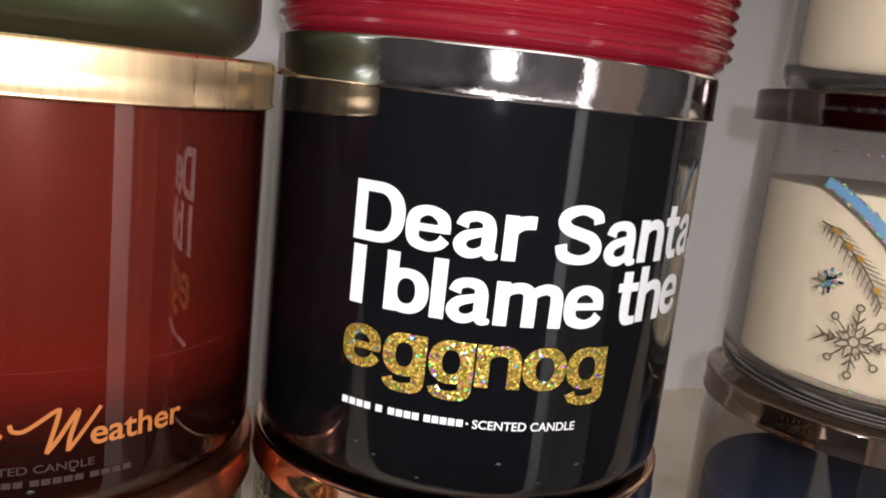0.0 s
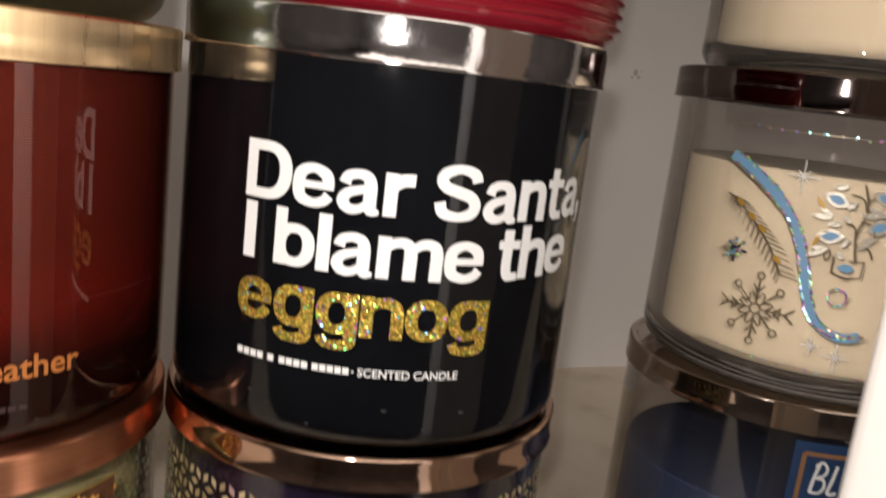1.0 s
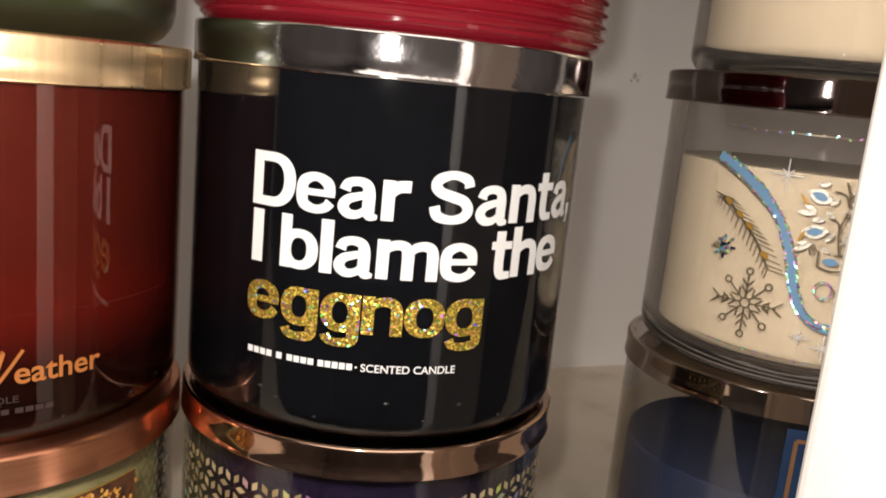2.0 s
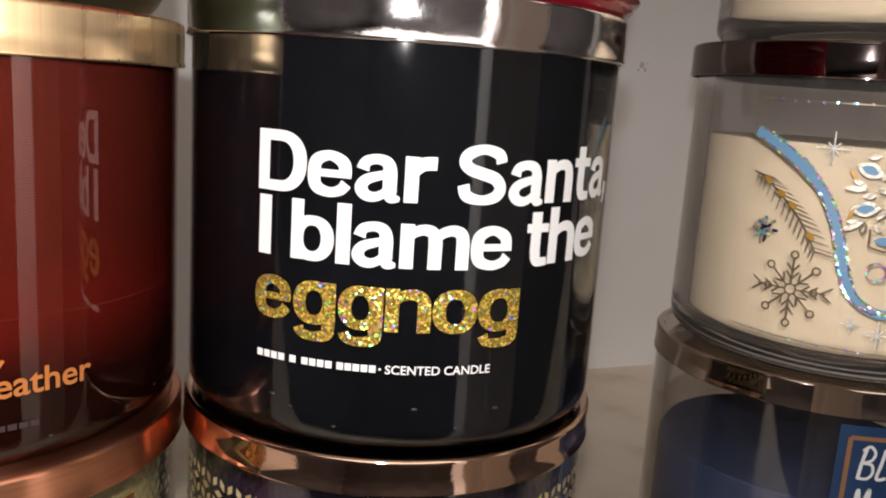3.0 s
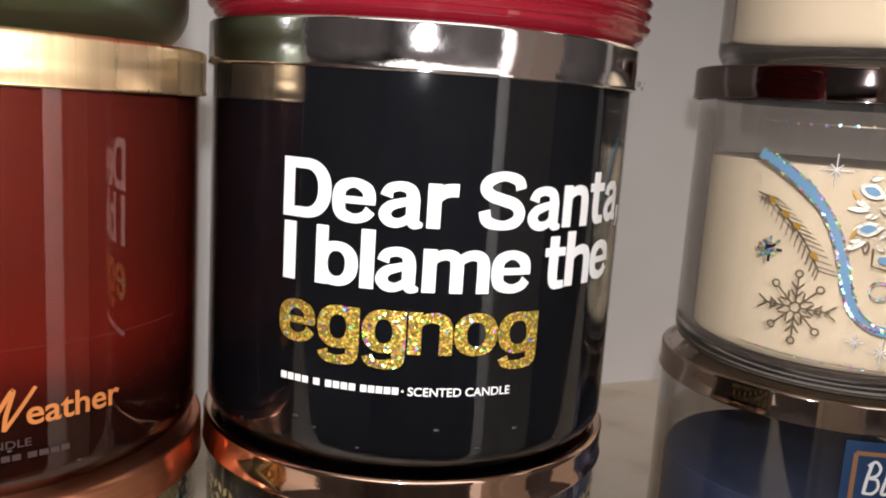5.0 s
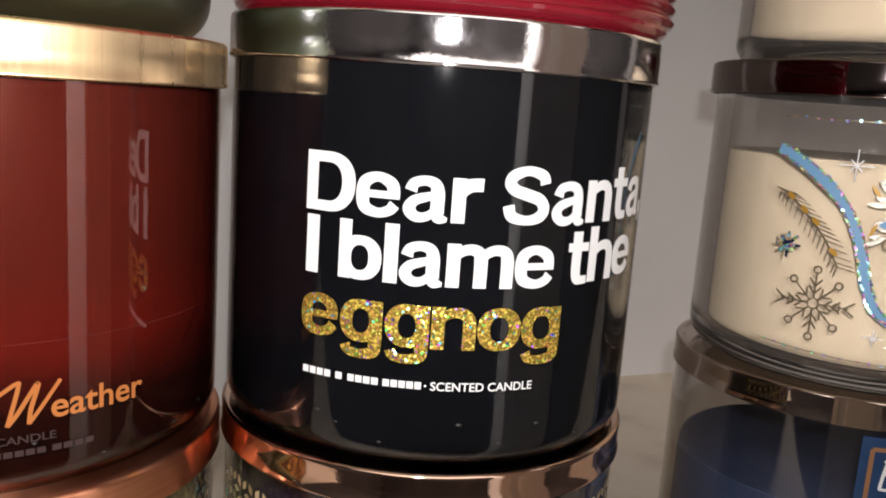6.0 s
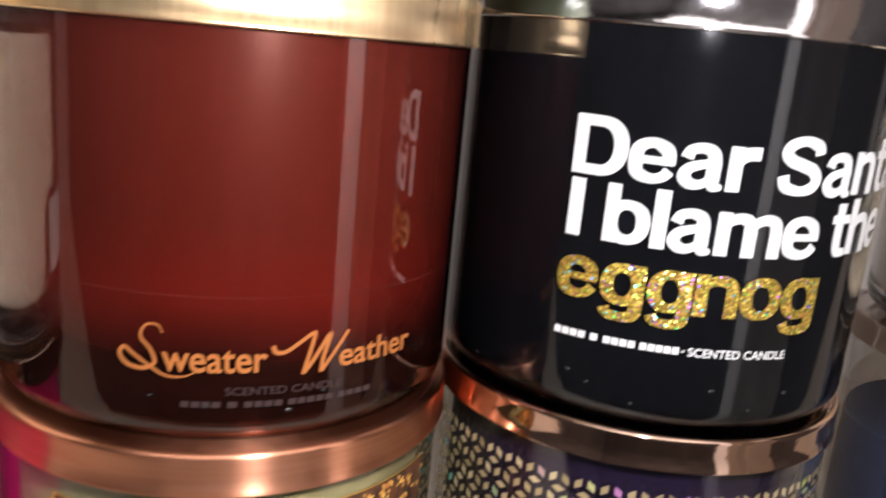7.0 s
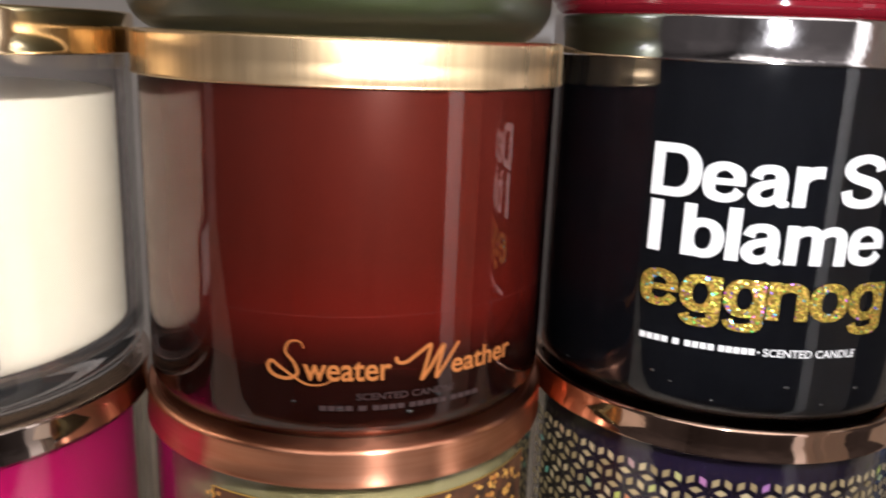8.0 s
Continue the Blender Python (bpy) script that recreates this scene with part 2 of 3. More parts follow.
def lathe(profile, closed=False, segments=144):
    """Turns a profile of (radius, height) in cm, upwards on the outside; ends on the axis make single points."""
    bm = bmesh.new()
    rings = []
    for r, z in profile:
        if r < 1e-6:
            rings.append([bm.verts.new((0, 0, z * CM))])
        else:
            rings.append([bm.verts.new((r * CM * math.cos(2 * math.pi * k / segments), r * CM * math.sin(2 * math.pi * k / segments), z * CM)) for k in range(segments)])
    pairs = list(zip(rings, rings[1:])) + ([(rings[-1], rings[0])] if closed else [])
    for a, b in pairs:
        for k in range(segments):
            j = (k + 1) % segments
            if len(a) == 1 and len(b) == 1:
                continue
            if len(a) == 1:
                bm.faces.new((a[0], b[j], b[k]))
            elif len(b) == 1:
                bm.faces.new((a[k], a[j], b[0]))
            else:
                bm.faces.new((a[k], a[j], b[j], b[k]))
    bmesh.ops.recalc_face_normals(bm, faces=bm.faces)
    return bm


def arc(cx, cz, r, a0, a1, n):
    """Points of a rounded corner, angles in degrees from the outward direction."""
    return [(cx + r * math.cos(radians(a0 + (a1 - a0) * k / n)), cz + r * math.sin(radians(a0 + (a1 - a0) * k / n))) for k in range(n + 1)]


def wrap(bm, r, lift=0.012):
    """Bends a flat sheet (x: degrees, y: height in cm) round the jar's front."""
    for v in bm.verts:
        a = radians(v.co.x)
        v.co = Vector(((r + lift + v.co.z) * math.sin(a), -(r + lift + v.co.z) * math.cos(a), v.co.y)) * CM
    return bm


def slice_up(bm, step=2.0):
    xs = [v.co.x for v in bm.verts]
    at = math.ceil(min(xs) / step) * step
    while at < max(xs):
        bmesh.ops.bisect_plane(bm, geom=bm.verts[:] + bm.edges[:] + bm.faces[:], plane_co=(at, 0, 0), plane_no=(1, 0, 0))
        at += step
    return bm


def words(text, a0, a1, z0, z1, r, bold=0.0, shear=0.0, lift=0.012, spacing=1.0):
    """Letters of the built-in font, filling the angles a0 to a1 and the heights z0 to z1 on a jar of radius r."""
    cu = bpy.data.curves.new("letters", "FONT")
    cu.body, cu.offset, cu.shear, cu.resolution_u, cu.space_character = text, bold, shear, 5, spacing
    tmp = bpy.data.objects.new("letters", cu)
    scene.collection.objects.link(tmp)
    me = bpy.data.meshes.new_from_object(tmp.evaluated_get(bpy.context.evaluated_depsgraph_get()))
    bpy.data.objects.remove(tmp)
    bm = bmesh.new()
    bm.from_mesh(me)
    bpy.data.meshes.remove(me)
    xs, ys = [v.co.x for v in bm.verts], [v.co.y for v in bm.verts]
    for v in bm.verts:
        v.co = (a0 + (v.co.x - min(xs)) / (max(xs) - min(xs)) * (a1 - a0), z0 + (v.co.y - min(ys)) / (max(ys) - min(ys)) * (z1 - z0), 0)
    slice_up(bm)
    return wrap(bm, r, lift)


def smooth_line(points, n=8):
    out = []
    for i in range(len(points) - 1):
        p0, p1, p2, p3 = points[max(i - 1, 0)], points[i], points[i + 1], points[min(i + 2, len(points) - 1)]
        for k in range(n):
            t = k / n
            out.append(tuple(0.5 * (2 * b + (c - a) * t + (2 * a - 5 * b + 4 * c - d) * t * t + (3 * b - a - 3 * c + d) * t ** 3) for a, b, c, d in zip(p0, p1, p2, p3)))
    return out + [tuple(points[-1])]


def stroke(bm, points, width, r, curved=True, taper=False):
    """A printed line of that width in cm through (degrees, cm) points; not yet wrapped."""
    k = math.pi * r / 180
    line = smooth_line(points) if curved and len(points) > 2 else points
    left, right = [], []
    for i, (a, z) in enumerate(line):
        a2, z2 = line[min(i + 1, len(line) - 1)]
        a1, z1 = line[max(i - 1, 0)]
        d = Vector(((a2 - a1) * k, z2 - z1))
        d = d.normalized() if d.length > 1e-9 else Vector((1, 0))
        w = width / 2 * (0.25 + 0.75 * math.sin(math.pi * min(max(i / (len(line) - 1), 0.04), 0.96))) if taper else width / 2
        left.append(bm.verts.new((a - d.y * w / k, z + d.x * w, 0)))
        right.append(bm.verts.new((a + d.y * w / k, z - d.x * w, 0)))
    for i in range(len(line) - 1):
        bm.faces.new((right[i], right[i + 1], left[i + 1], left[i]))
    return bm


def ring(bm, a, z, radius, width, r, n=14):
    k = math.pi * r / 180
    return stroke(bm, [(a + radius / k * math.cos(2 * math.pi * i / n), z + radius * math.sin(2 * math.pi * i / n)) for i in range(n + 1)], width, r, curved=False)


def blob(bm, a, z, wa, hz, r, n=10, turn=0.0):
    k = math.pi * r / 180
    vs = []
    for i in range(n):
        t = 2 * math.pi * i / n
        x, y = wa * math.cos(t), hz * math.sin(t)
        vs.append(bm.verts.new((a + (x * math.cos(turn) - y * math.sin(turn)) / k, z + x * math.sin(turn) + y * math.cos(turn), 0)))
    bm.faces.new(vs)
    return bm


def patch(bm, a0, a1, z0, z1):
    n = max(1, round((a1 - a0) / 3))
    lo = [bm.verts.new((a0 + (a1 - a0) * i / n, z0, 0)) for i in range(n + 1)]
    hi = [bm.verts.new((a0 + (a1 - a0) * i / n, z1, 0)) for i in range(n + 1)]
    for i in range(n):
        bm.faces.new((lo[i], lo[i + 1], hi[i + 1], hi[i]))
    return bm


# ---- the cabinet and the room ----
structure("wall_north", box(bmesh.new(), (-0.75, 0.2296, -0.6), (0.75, 0.2476, 0.75)), WALL, "off-white painted back panel of the cabinet", "wall")
structure("floor", box(bmesh.new(), (-0.75, -0.112, -0.019), (0.75, 0.2296, 0.0)), SHELF, "worn off-white painted shelf board with faint stains", "shelf")
structure("ceiling", box(bmesh.new(), (-0.75, -0.112, 0.42), (0.75, 0.2296, 0.439)), SHELF, "underside of the next painted shelf board", "shelf")
structure("wall_west", box(bmesh.new(), (-0.769, -0.112, -0.6), (-0.75, 0.2476, 0.75)), WALL, "off-white painted side panel of the cabinet", "wall")
structure("wall_east", box(bmesh.new(), (0.75, -0.112, -0.6), (0.769, 0.2476, 0.75)), WALL, "off-white painted side panel of the cabinet", "wall")
for x0, x1 in ((0.0296, 0.0428), (0.0545, 0.103)):
    structure("trim", box(bmesh.new(), (x0, -0.160, -0.6), (x1, -0.122, 0.75), 0.003), FRAME, "glossy white painted upright stile of the cabinet front", "trim")
structure("room_floor", box(bmesh.new(), (-1.8, -2.2, -1.32), (1.8, 0.7, -1.3)), BOARDS, "dark wooden floor of the dim room", "floor")
structure("room_ceiling", box(bmesh.new(), (-1.8, -2.2, 1.2), (1.8, 0.7, 1.22)), ROOM, "plain painted ceiling of the dim room", "ceiling")
for nm, lo, hi in (("room_wall_south", (-1.8, -2.22, -1.3), (1.8, -2.2, 1.2)), ("room_wall_north", (-1.8, 0.7, -1.3), (1.8, 0.72, 1.2)), ("room_wall_west", (-1.82, -2.2, -1.3), (-1.8, 0.7, 1.2)), ("room_wall_east", (1.8, -2.2, -1.3), (1.82, 0.7, 1.2))):
    structure(nm, box(bmesh.new(), lo, hi), ROOM, "plain beige painted wall of the dim room", "wall")


# ---- candles ----
def jar_glass(r, height, wall=0.36, corner=0.75, foot=0.95, turn_r=0.8):
    """A thick-footed straight jar with a rounded foot, hollow inside."""
    ri = r - wall
    out = [(0, 0.10), (r - corner - 0.55, 0.08), (r - corner - 0.35, 0.0)] + arc(r - corner, corner, corner, -90, 0, 10) + [(r, corner + 0.4), (r, height * 0.5), (r, height - 0.5), (r, height)]
    inner = [(ri, height), (ri, height * 0.5), (ri, foot + turn_r + 0.1)] + arc(ri - turn_r, foot + turn_r, turn_r, 0, -90, 9) + [(0, foot)]
    return lathe(out + inner)


def jar_fill(r, top, wall=0.36, foot=0.95, turn_r=0.8):
    ri, f = r - wall - 0.06, foot + 0.04
    return lathe([(0, f)] + arc(ri - turn_r, f + turn_r, turn_r, -90, 0, 9) + [(ri, f + 1.4), (ri, (f + top) / 2), (ri, top - 0.03), (ri - 0.05, top), (ri * 0.5, top - 0.03), (0, top - 0.03)])


def jar_lid(r, low, high, bead=0.05):
    """A metal cap: bead at its hem, rounded shoulder, and a shallow dish on top."""
    t = 0.07
    out = [(r - t, low + 0.02), (r - 0.02, low), (r + bead * 0.4, low + 0.03), (r + bead * 0.4, low + 0.07), (r, low + 0.11), (r, (low + high) / 2), (r, high - 0.12)] + arc(r - 0.10, high - 0.10, 0.10, 0, 90, 6)
    top = [(r - 0.22, high), (r - 0.30, high - 0.07), (r * 0.5, high - 0.08), (0, high - 0.08)]
    return lathe(out + top + [(0, high - 0.16), (r - 0.32, high - 0.16), (r - t, high - 0.2)], closed=True)


def candle(name, at, base, label, r, glass, lid=None, lid_z=None, lid_r=5.08, lid_label="", fill=None, fill_top=None, fill_name="wax", fill_label="", turn=0.0, wall=0.36, foot=0.95, corner=0.75, height=None, turn_r=0.8):
    root = tagged(new(name), label, "candle", "stacked jar candles")
    root.matrix_world = pose(at[0] * CM, at[1] * CM, base * CM, 0, 0, turn)
    h = height or lid_z[1] - base - 0.2
    g = part("glass_jar", jar_glass(r, h, wall, corner, foot, turn_r), glass, root)
    g.visible_shadow = False
    if fill:
        part(fill_name, jar_fill(r, fill_top if fill_top else h - 0.15, wall, foot, turn_r), fill, root, fill_label)
    if lid:
        part("lid", jar_lid(lid_r, lid_z[0] - base, lid_z[1] - base), lid, root, lid_label)
    return root


R = 4.95
# black jar with the joke lettering
joke = candle("candle", (0, 0), 9.2, "glossy black jar candle with bold white and gold glitter lettering", R, INK, CHROME, (17.22, 18.2), 5.05, "mirror-polished dark chrome lid", BLACK, None, "wax", "black coated candle filling", foot=0.08, wall=0.07, corner=0.52, turn_r=0.45)


def bowl(bm, box_out, side, cap, a0, a1, lift, n=26):
    """Part of a rounded ring in the box x0, x1, y0, y1 (cm), with stroke widths for its sides and for its top and bottom."""
    x0, x1, y0, y1 = box_out
    cx, cy, rx, ry = (x0 + x1) / 2, (y0 + y1) / 2, (x1 - x0) / 2, (y1 - y0) / 2
    rows = []
    for i in range(n + 1):
        t = radians(a0 + (a1 - a0) * i / n)
        c, q = math.cos(t), math.sin(t)
        c, q = math.copysign(abs(c) ** 0.88, c), math.copysign(abs(q) ** 0.88, q)
        rows.append((bm.verts.new((cx + rx * c, cy + ry * q, lift)), bm.verts.new((cx + (rx - side) * c, cy + (ry - cap) * q, lift))))
    for (a, b), (c, d) in zip(rows, rows[1:]):
        bm.faces.new((a, c, d, b))


def bar(bm, x0, x1, y0, y1, lift, slant=0.0):
    bm.faces.new([bm.verts.new(p) for p in ((x0, y0, lift), (x1, y0, lift), (x1 + slant, y1, lift), (x0 + slant, y1, lift))])


def pen(bm, points, w, up, lift):
    """A smooth stroke of changing width: rows of x and y as shares of the letter's width and x-height, and the stroke's width in cm."""
    line = smooth_line([(x * w, y * up, t) for x, y, t in points], 7)
    rows = []
    for i, (x, y, t) in enumerate(line):
        (xa, ya, _), (xb, yb, _) = line[max(i - 1, 0)], line[min(i + 1, len(line) - 1)]
        d = Vector((xb - xa, yb - ya)).normalized() * (t / 2)
        rows.append((bm.verts.new((x + d.y, y - d.x, lift)), bm.verts.new((x - d.y, y + d.x, lift))))
    for (p, q), (r, u) in zip(rows, rows[1:]):
        bm.faces.new((p, r, u, q))


def arch(bm, x0, x1, st, up, lift):
    """The shoulder of n, h and m, with the leg that it ends in."""
    w = x1 - x0
    leg = 1 - st / 2 / w
    made = len(bm.verts)
    pen(bm, [(0.16, 0.60, 0.13), (0.30, 0.80, 0.19), (0.55, 0.885, 0.205), (0.77, 0.82, 0.235), (leg - 0.005, 0.64, st), (leg, 0.40, st), (leg, 0.0, st)], w, up, lift)
    bm.verts.ensure_lookup_table()
    for v in bm.verts[made:]:
        v.co.x += x0


def grotesque(ch, w, up):
    """A heavy sans-serif letter of width w on the base line, built of stems, bars and bowls; up is its x-height."""
    bm, st, th, cap = bmesh.new(), 0.262, 0.19, up * 1.35
    e = 0.0025
    if ch in "Il":
        bar(bm, 0, w, 0, cap, 0)
    elif ch == "o":
        bowl(bm, (0, w, -0.01, up + 0.01), st, th, 0, 360, 0, 40)
    elif ch in "nh":
        bar(bm, 0, st, 0, cap if ch == "h" else up, 0)
        arch(bm, 0, w, st, up, e)
    elif ch == "m":
        bar(bm, 0, st, 0, up, 0)
        mid = (w + st) / 2
        arch(bm, 0, mid, st, up, e)
        arch(bm, mid - st, w, st, up, 2 * e)
    elif ch == "r":
        bar(bm, 0, st, 0, up, 0)
        pen(bm, [(0.24, 0.50, 0.16), (0.33, 0.70, 0.22), (0.55, 0.835, 0.25), (0.80, 0.87, 0.25), (1.02, 0.87, 0.25)], w, up, e)
    elif ch == "e":
        pen(bm, [(0.86, 0.50, 0.24), (0.80, 0.76, 0.24), (0.50, 0.90, 0.185), (0.20, 0.78, 0.24), (0.14, 0.50, 0.265), (0.20, 0.21, 0.24), (0.50, 0.10, 0.185), (0.76, 0.17, 0.20), (0.88, 0.31, 0.22)], w, up, 0)
        bar(bm, 0.12, w - 0.01, up * 0.43, up * 0.595, e)
    elif ch == "a":
        pen(bm, [(0.17, 0.66, 0.24), (0.24, 0.83, 0.20), (0.48, 0.90, 0.185), (0.70, 0.83, 0.22), (0.765, 0.62, 0.255), (0.765, 0.30, 0.255), (0.80, 0.10, 0.235), (0.99, 0.055, 0.08)], w, up, 0)
        pen(bm, [(0.76, 0.60, 0.15), (0.50, 0.535, 0.17), (0.25, 0.44, 0.20), (0.15, 0.265, 0.24), (0.26, 0.11, 0.21), (0.47, 0.085, 0.175), (0.67, 0.20, 0.16), (0.745, 0.38, 0.15)], w, up, e)
    elif ch == "b":
        bowl(bm, (0, w, -0.01, up + 0.01), st, th, 0, 360, 0, 36)
        bar(bm, 0, st, 0, cap, e)
    elif ch == "g":
        bowl(bm, (0, w, 0.0, up + 0.01), st, th, 0, 360, 0, 36)
        leg = 1 - st / 2 / w
        pen(bm, [(leg, 1.0, st), (leg, 0.5, st), (leg, 0.0, st), (0.80, -0.21, 0.23), (0.48, -0.275, 0.185), (0.22, -0.22, 0.19), (0.145, -0.08, 0.23)], w, up, e)
    elif ch == "D":
        bar(bm, 0, st, 0, cap, 0)
        bar(bm, st, w * 0.5, 0, 0.205, e)
        bar(bm, st, w * 0.5, cap - 0.205, cap, e)
        bowl(bm, (-0.06, w, 0, cap), st + 0.02, 0.205, -90, 90, 2 * e)
    elif ch == "S":
        pen(bm, [(0.865, 0.70, 0.235), (0.80, 0.84, 0.225), (0.50, 0.915, 0.185), (0.21, 0.835, 0.225), (0.135, 0.70, 0.24), (0.25, 0.585, 0.23), (0.50, 0.515, 0.235), (0.76, 0.435, 0.24), (0.865, 0.285, 0.25), (0.77, 0.145, 0.23), (0.50, 0.085, 0.185), (0.20, 0.15, 0.225), (0.125, 0.33, 0.235)], w, cap, 0)
    elif ch == "t":
        pen(bm, [(0.42, 1.27, st), (0.42, 0.80, st), (0.42, 0.34, st), (0.50, 0.14, 0.245), (0.72, 0.09, 0.185), (1.0, 0.10, 0.17)], w, up, 0)
        bar(bm, 0, w, up - 0.18, up, e)
    else:
        bar(bm, 0.02, 0.25, 0, 0.26, 0)
        bar(bm, 0.0, 0.14, -0.2, 0.02, e, 0.10)
    return bm


def tick_row(bm, a0, a1, z0, z1, count):
    """A printed bar broken into as many blocks as the word has letters."""
    step = (a1 - a0) / count
    for i in range(count):
        patch(bm, a0 + step * i, a0 + step * (i + 0.82), z0, z1)
    return bm


def letter_line(text, starts, ends, base, name, mat, label):
    """One printed line, letter by letter: where each begins and ends round the jar."""
    k = math.pi * 4.95 / 180
    for ch, a0, a1 in zip(text, starts, ends):
        bm = grotesque(ch, (a1 - a0) * k, 0.86)
        for v in bm.verts:
            v.co = (a0 + v.co.x / k, v.co.y + base + 0.0024 * max(0, a0) - 9.2, v.co.z)
        part(name, wrap(slice_up(bm), 4.95), mat, joke, label)


letter_line("DearSanta,", (-52.9, -39.9, -29.3, -18.5, -7.1, 5.3, 15.9, 26.0, 33.5, 43.9), (-40.3, -29.9, -19.3, -11.8, 4.8, 15.3, 25.4, 33.2, 43.3, 47.2), 14.32, "letter", WHITE_INK, "bold white printed letter")
letter_line("Iblamethe", (-52.4, -43.6, -32.8, -29.3, -18.7, -2.7, 11.5, 18.5, 28.8), (-49.0, -33.3, -29.6, -19.4, -3.2, 7.5, 18.2, 28.5, 39.3), 13.06, "letter", WHITE_INK, "bold white printed letter")
letter_line("eggnog", (-52.9, -42.5, -31.7, -21.1, -10.6, 0.1), (-43.1, -32.3, -21.6, -10.9, 0.0, 10.9), 11.80, "glitter_letter", GOLD_FOIL, "gold holographic glitter letter")
part("small_lettering", words("SCENTED CANDLE", -20.4, 4.3, 10.95 - 9.2, 11.13 - 9.2, R, 0.012), WHITE_INK, joke, "small white capitals")
for a0, a1, count in ((-52.0, -44.0, 4), (-43.0, -41.0, 1), (-39.9, -32.2, 4), (-31.4, -22.2, 5)):
    part("print_bar", wrap(tick_row(bmesh.new(), a0, a1, 10.965 - 9.2, 11.11 - 9.2, count), R), WHITE_INK, joke, "small white printed bar")
part("print_dot", wrap(blob(bmesh.new(), -21.6, 11.04 - 9.2, 0.025, 0.025, R), R), WHITE_INK, joke)

# rust-brown jar
B = (-10.12, 1.07)
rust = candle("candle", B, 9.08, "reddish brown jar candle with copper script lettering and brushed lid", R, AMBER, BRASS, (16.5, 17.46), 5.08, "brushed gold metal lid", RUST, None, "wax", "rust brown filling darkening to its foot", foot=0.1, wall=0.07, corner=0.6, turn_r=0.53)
bz = 9.08
for text, a0, a1, z0, z1, bold in (("weater", -18.4, 2.6, 10.60, 11.04, 0.016), ("eather", 18.4, 39.0, 10.56, 11.04, 0.016)):
    part("lettering", words(text, a0, a1, z0 - bz, z1 - bz, R, bold), ORANGE_INK, rust, "copper orange serif lettering")
bm = stroke(bmesh.new(), [(-18.2, 11.30 - bz), (-19.2, 11.44 - bz), (-21.6, 11.42 - bz), (-22.6, 11.2 - bz), (-20.6, 10.98 - bz), (-19.8, 10.74 - bz), (-22.3, 10.62 - bz), (-25.6, 10.68 - bz), (-27.0, 10.85 - bz), (-26.0, 10.98 - bz), (-24.0, 10.86 - bz), (-20.5, 10.66 - bz), (-17.5, 10.52 - bz), (-14.0, 10.52 - bz), (-11.5, 10.62 - bz)], 0.078, R, taper=True)
part("script_initial", wrap(bm, R), ORANGE_INK, rust, "copper orange script capital")
bm = stroke(bmesh.new(), [(3.7, 11.10 - bz), (4.2, 10.98 - bz), (6.2, 10.97 - bz), (9.0, 11.12 - bz), (12.0, 11.29 - bz), (12.3, 11.2 - bz), (10.2, 10.52 - bz)], 0.075, R)
stroke(bm, [(10.2, 10.53 - bz), (12.2, 10.75 - bz), (16.0, 11.26 - bz), (14.6, 10.8 - bz), (14.2, 10.52 - bz)], 0.08, R)
stroke(bm, [(14.2, 10.53 - bz), (16.5, 10.8 - bz), (20.3, 11.27 - bz)], 0.07, R)
part("script_initial", wrap(bm, R, 0.013), ORANGE_INK, rust, "copper orange script capital")
part("small_lettering", words("SCENTED CANDLE", -5.7, 19.3, 10.18 - bz, 10.33 - bz, R, 0.012), DIM_INK, rust, "dull copper capitals")
for a0, a1, count in ((-14.5, -6.2, 4), (-5.2, -2.8, 1), (-1.8, 6.4, 4), (7.3, 17.6, 5), (18.5, 27.4, 4)):
    part("print_bar", wrap(tick_row(bmesh.new(), a0, a1, 9.945 - bz, 10.06 - bz, count), R), DIM_INK, rust, "dull copper printed bar")

def dots(bm, points, gap, size, r, seed):
    """A line of uneven printed dots."""
    rnd = random.Random(seed)
    line = smooth_line(points, 24)
    k, run = math.pi * r / 180, 0.0
    for (a, z), (b, y) in zip(line, line[1:]):
        run += math.hypot((b - a) * k, y - z)
        if run > gap:
            run = 0.0
            blob(bm, b + rnd.uniform(-0.2, 0.2), y + rnd.uniform(-0.02, 0.02), size * rnd.uniform(0.5, 1.3), size * rnd.uniform(0.4, 0.9), r, 7, rnd.uniform(0, 3))
    return bm


# thin reflection where the coat turns dark, drawn as a brown stroke
part("seam_glint_line", wrap(stroke(bmesh.new(), [(-88 + 4 * i, 11.99 - bz) for i in range(45)], 0.009, R, False), R), SEAM_GLINT, rust, "fine brown line painted in for the reflection at the coat's edge")


def specks(parent, r, low, high, seed, count):
    """Tiny glossy bumps added round the foot of a jar to catch the torch's glints."""
    rnd = random.Random(seed)
    for i in range(count):
        a, z = radians(-80 + 160 * (i + rnd.uniform(0.1, 0.9)) / count), rnd.uniform(low, high)
        bm = bmesh.new()
        at = Vector((r * math.sin(a), -r * math.cos(a), z)) * CM
        bmesh.ops.create_icosphere(bm, subdivisions=2, radius=rnd.uniform(0.028, 0.05) * CM, matrix=Matrix.Translation(at) @ Matrix.Rotation(a, 4, "Z") @ Matrix.Diagonal((1.6, 0.6, 0.8, 1)))
        part("glint_bump", bm, GLINT_BUMP, parent)


specks(joke, R - 0.01, 0.5, 1.15, 4, 14)
specks(rust, R - 0.01, 0.5, 1.15, 7, 12)

# cream winter jar
W = (15.48, 0.67)
wz = 9.1
WR = 5.07
winter = candle("candle", W, wz, "clear glass jar candle with ivory wax and winter prints", WR, SMOKE, GUN, (17.42, 18.42), 5.32, "polished dark gunmetal lid", CREAM, 15.68 - wz, "wax", "ivory wax filling", foot=0.5, wall=0.56, turn_r=0.6)


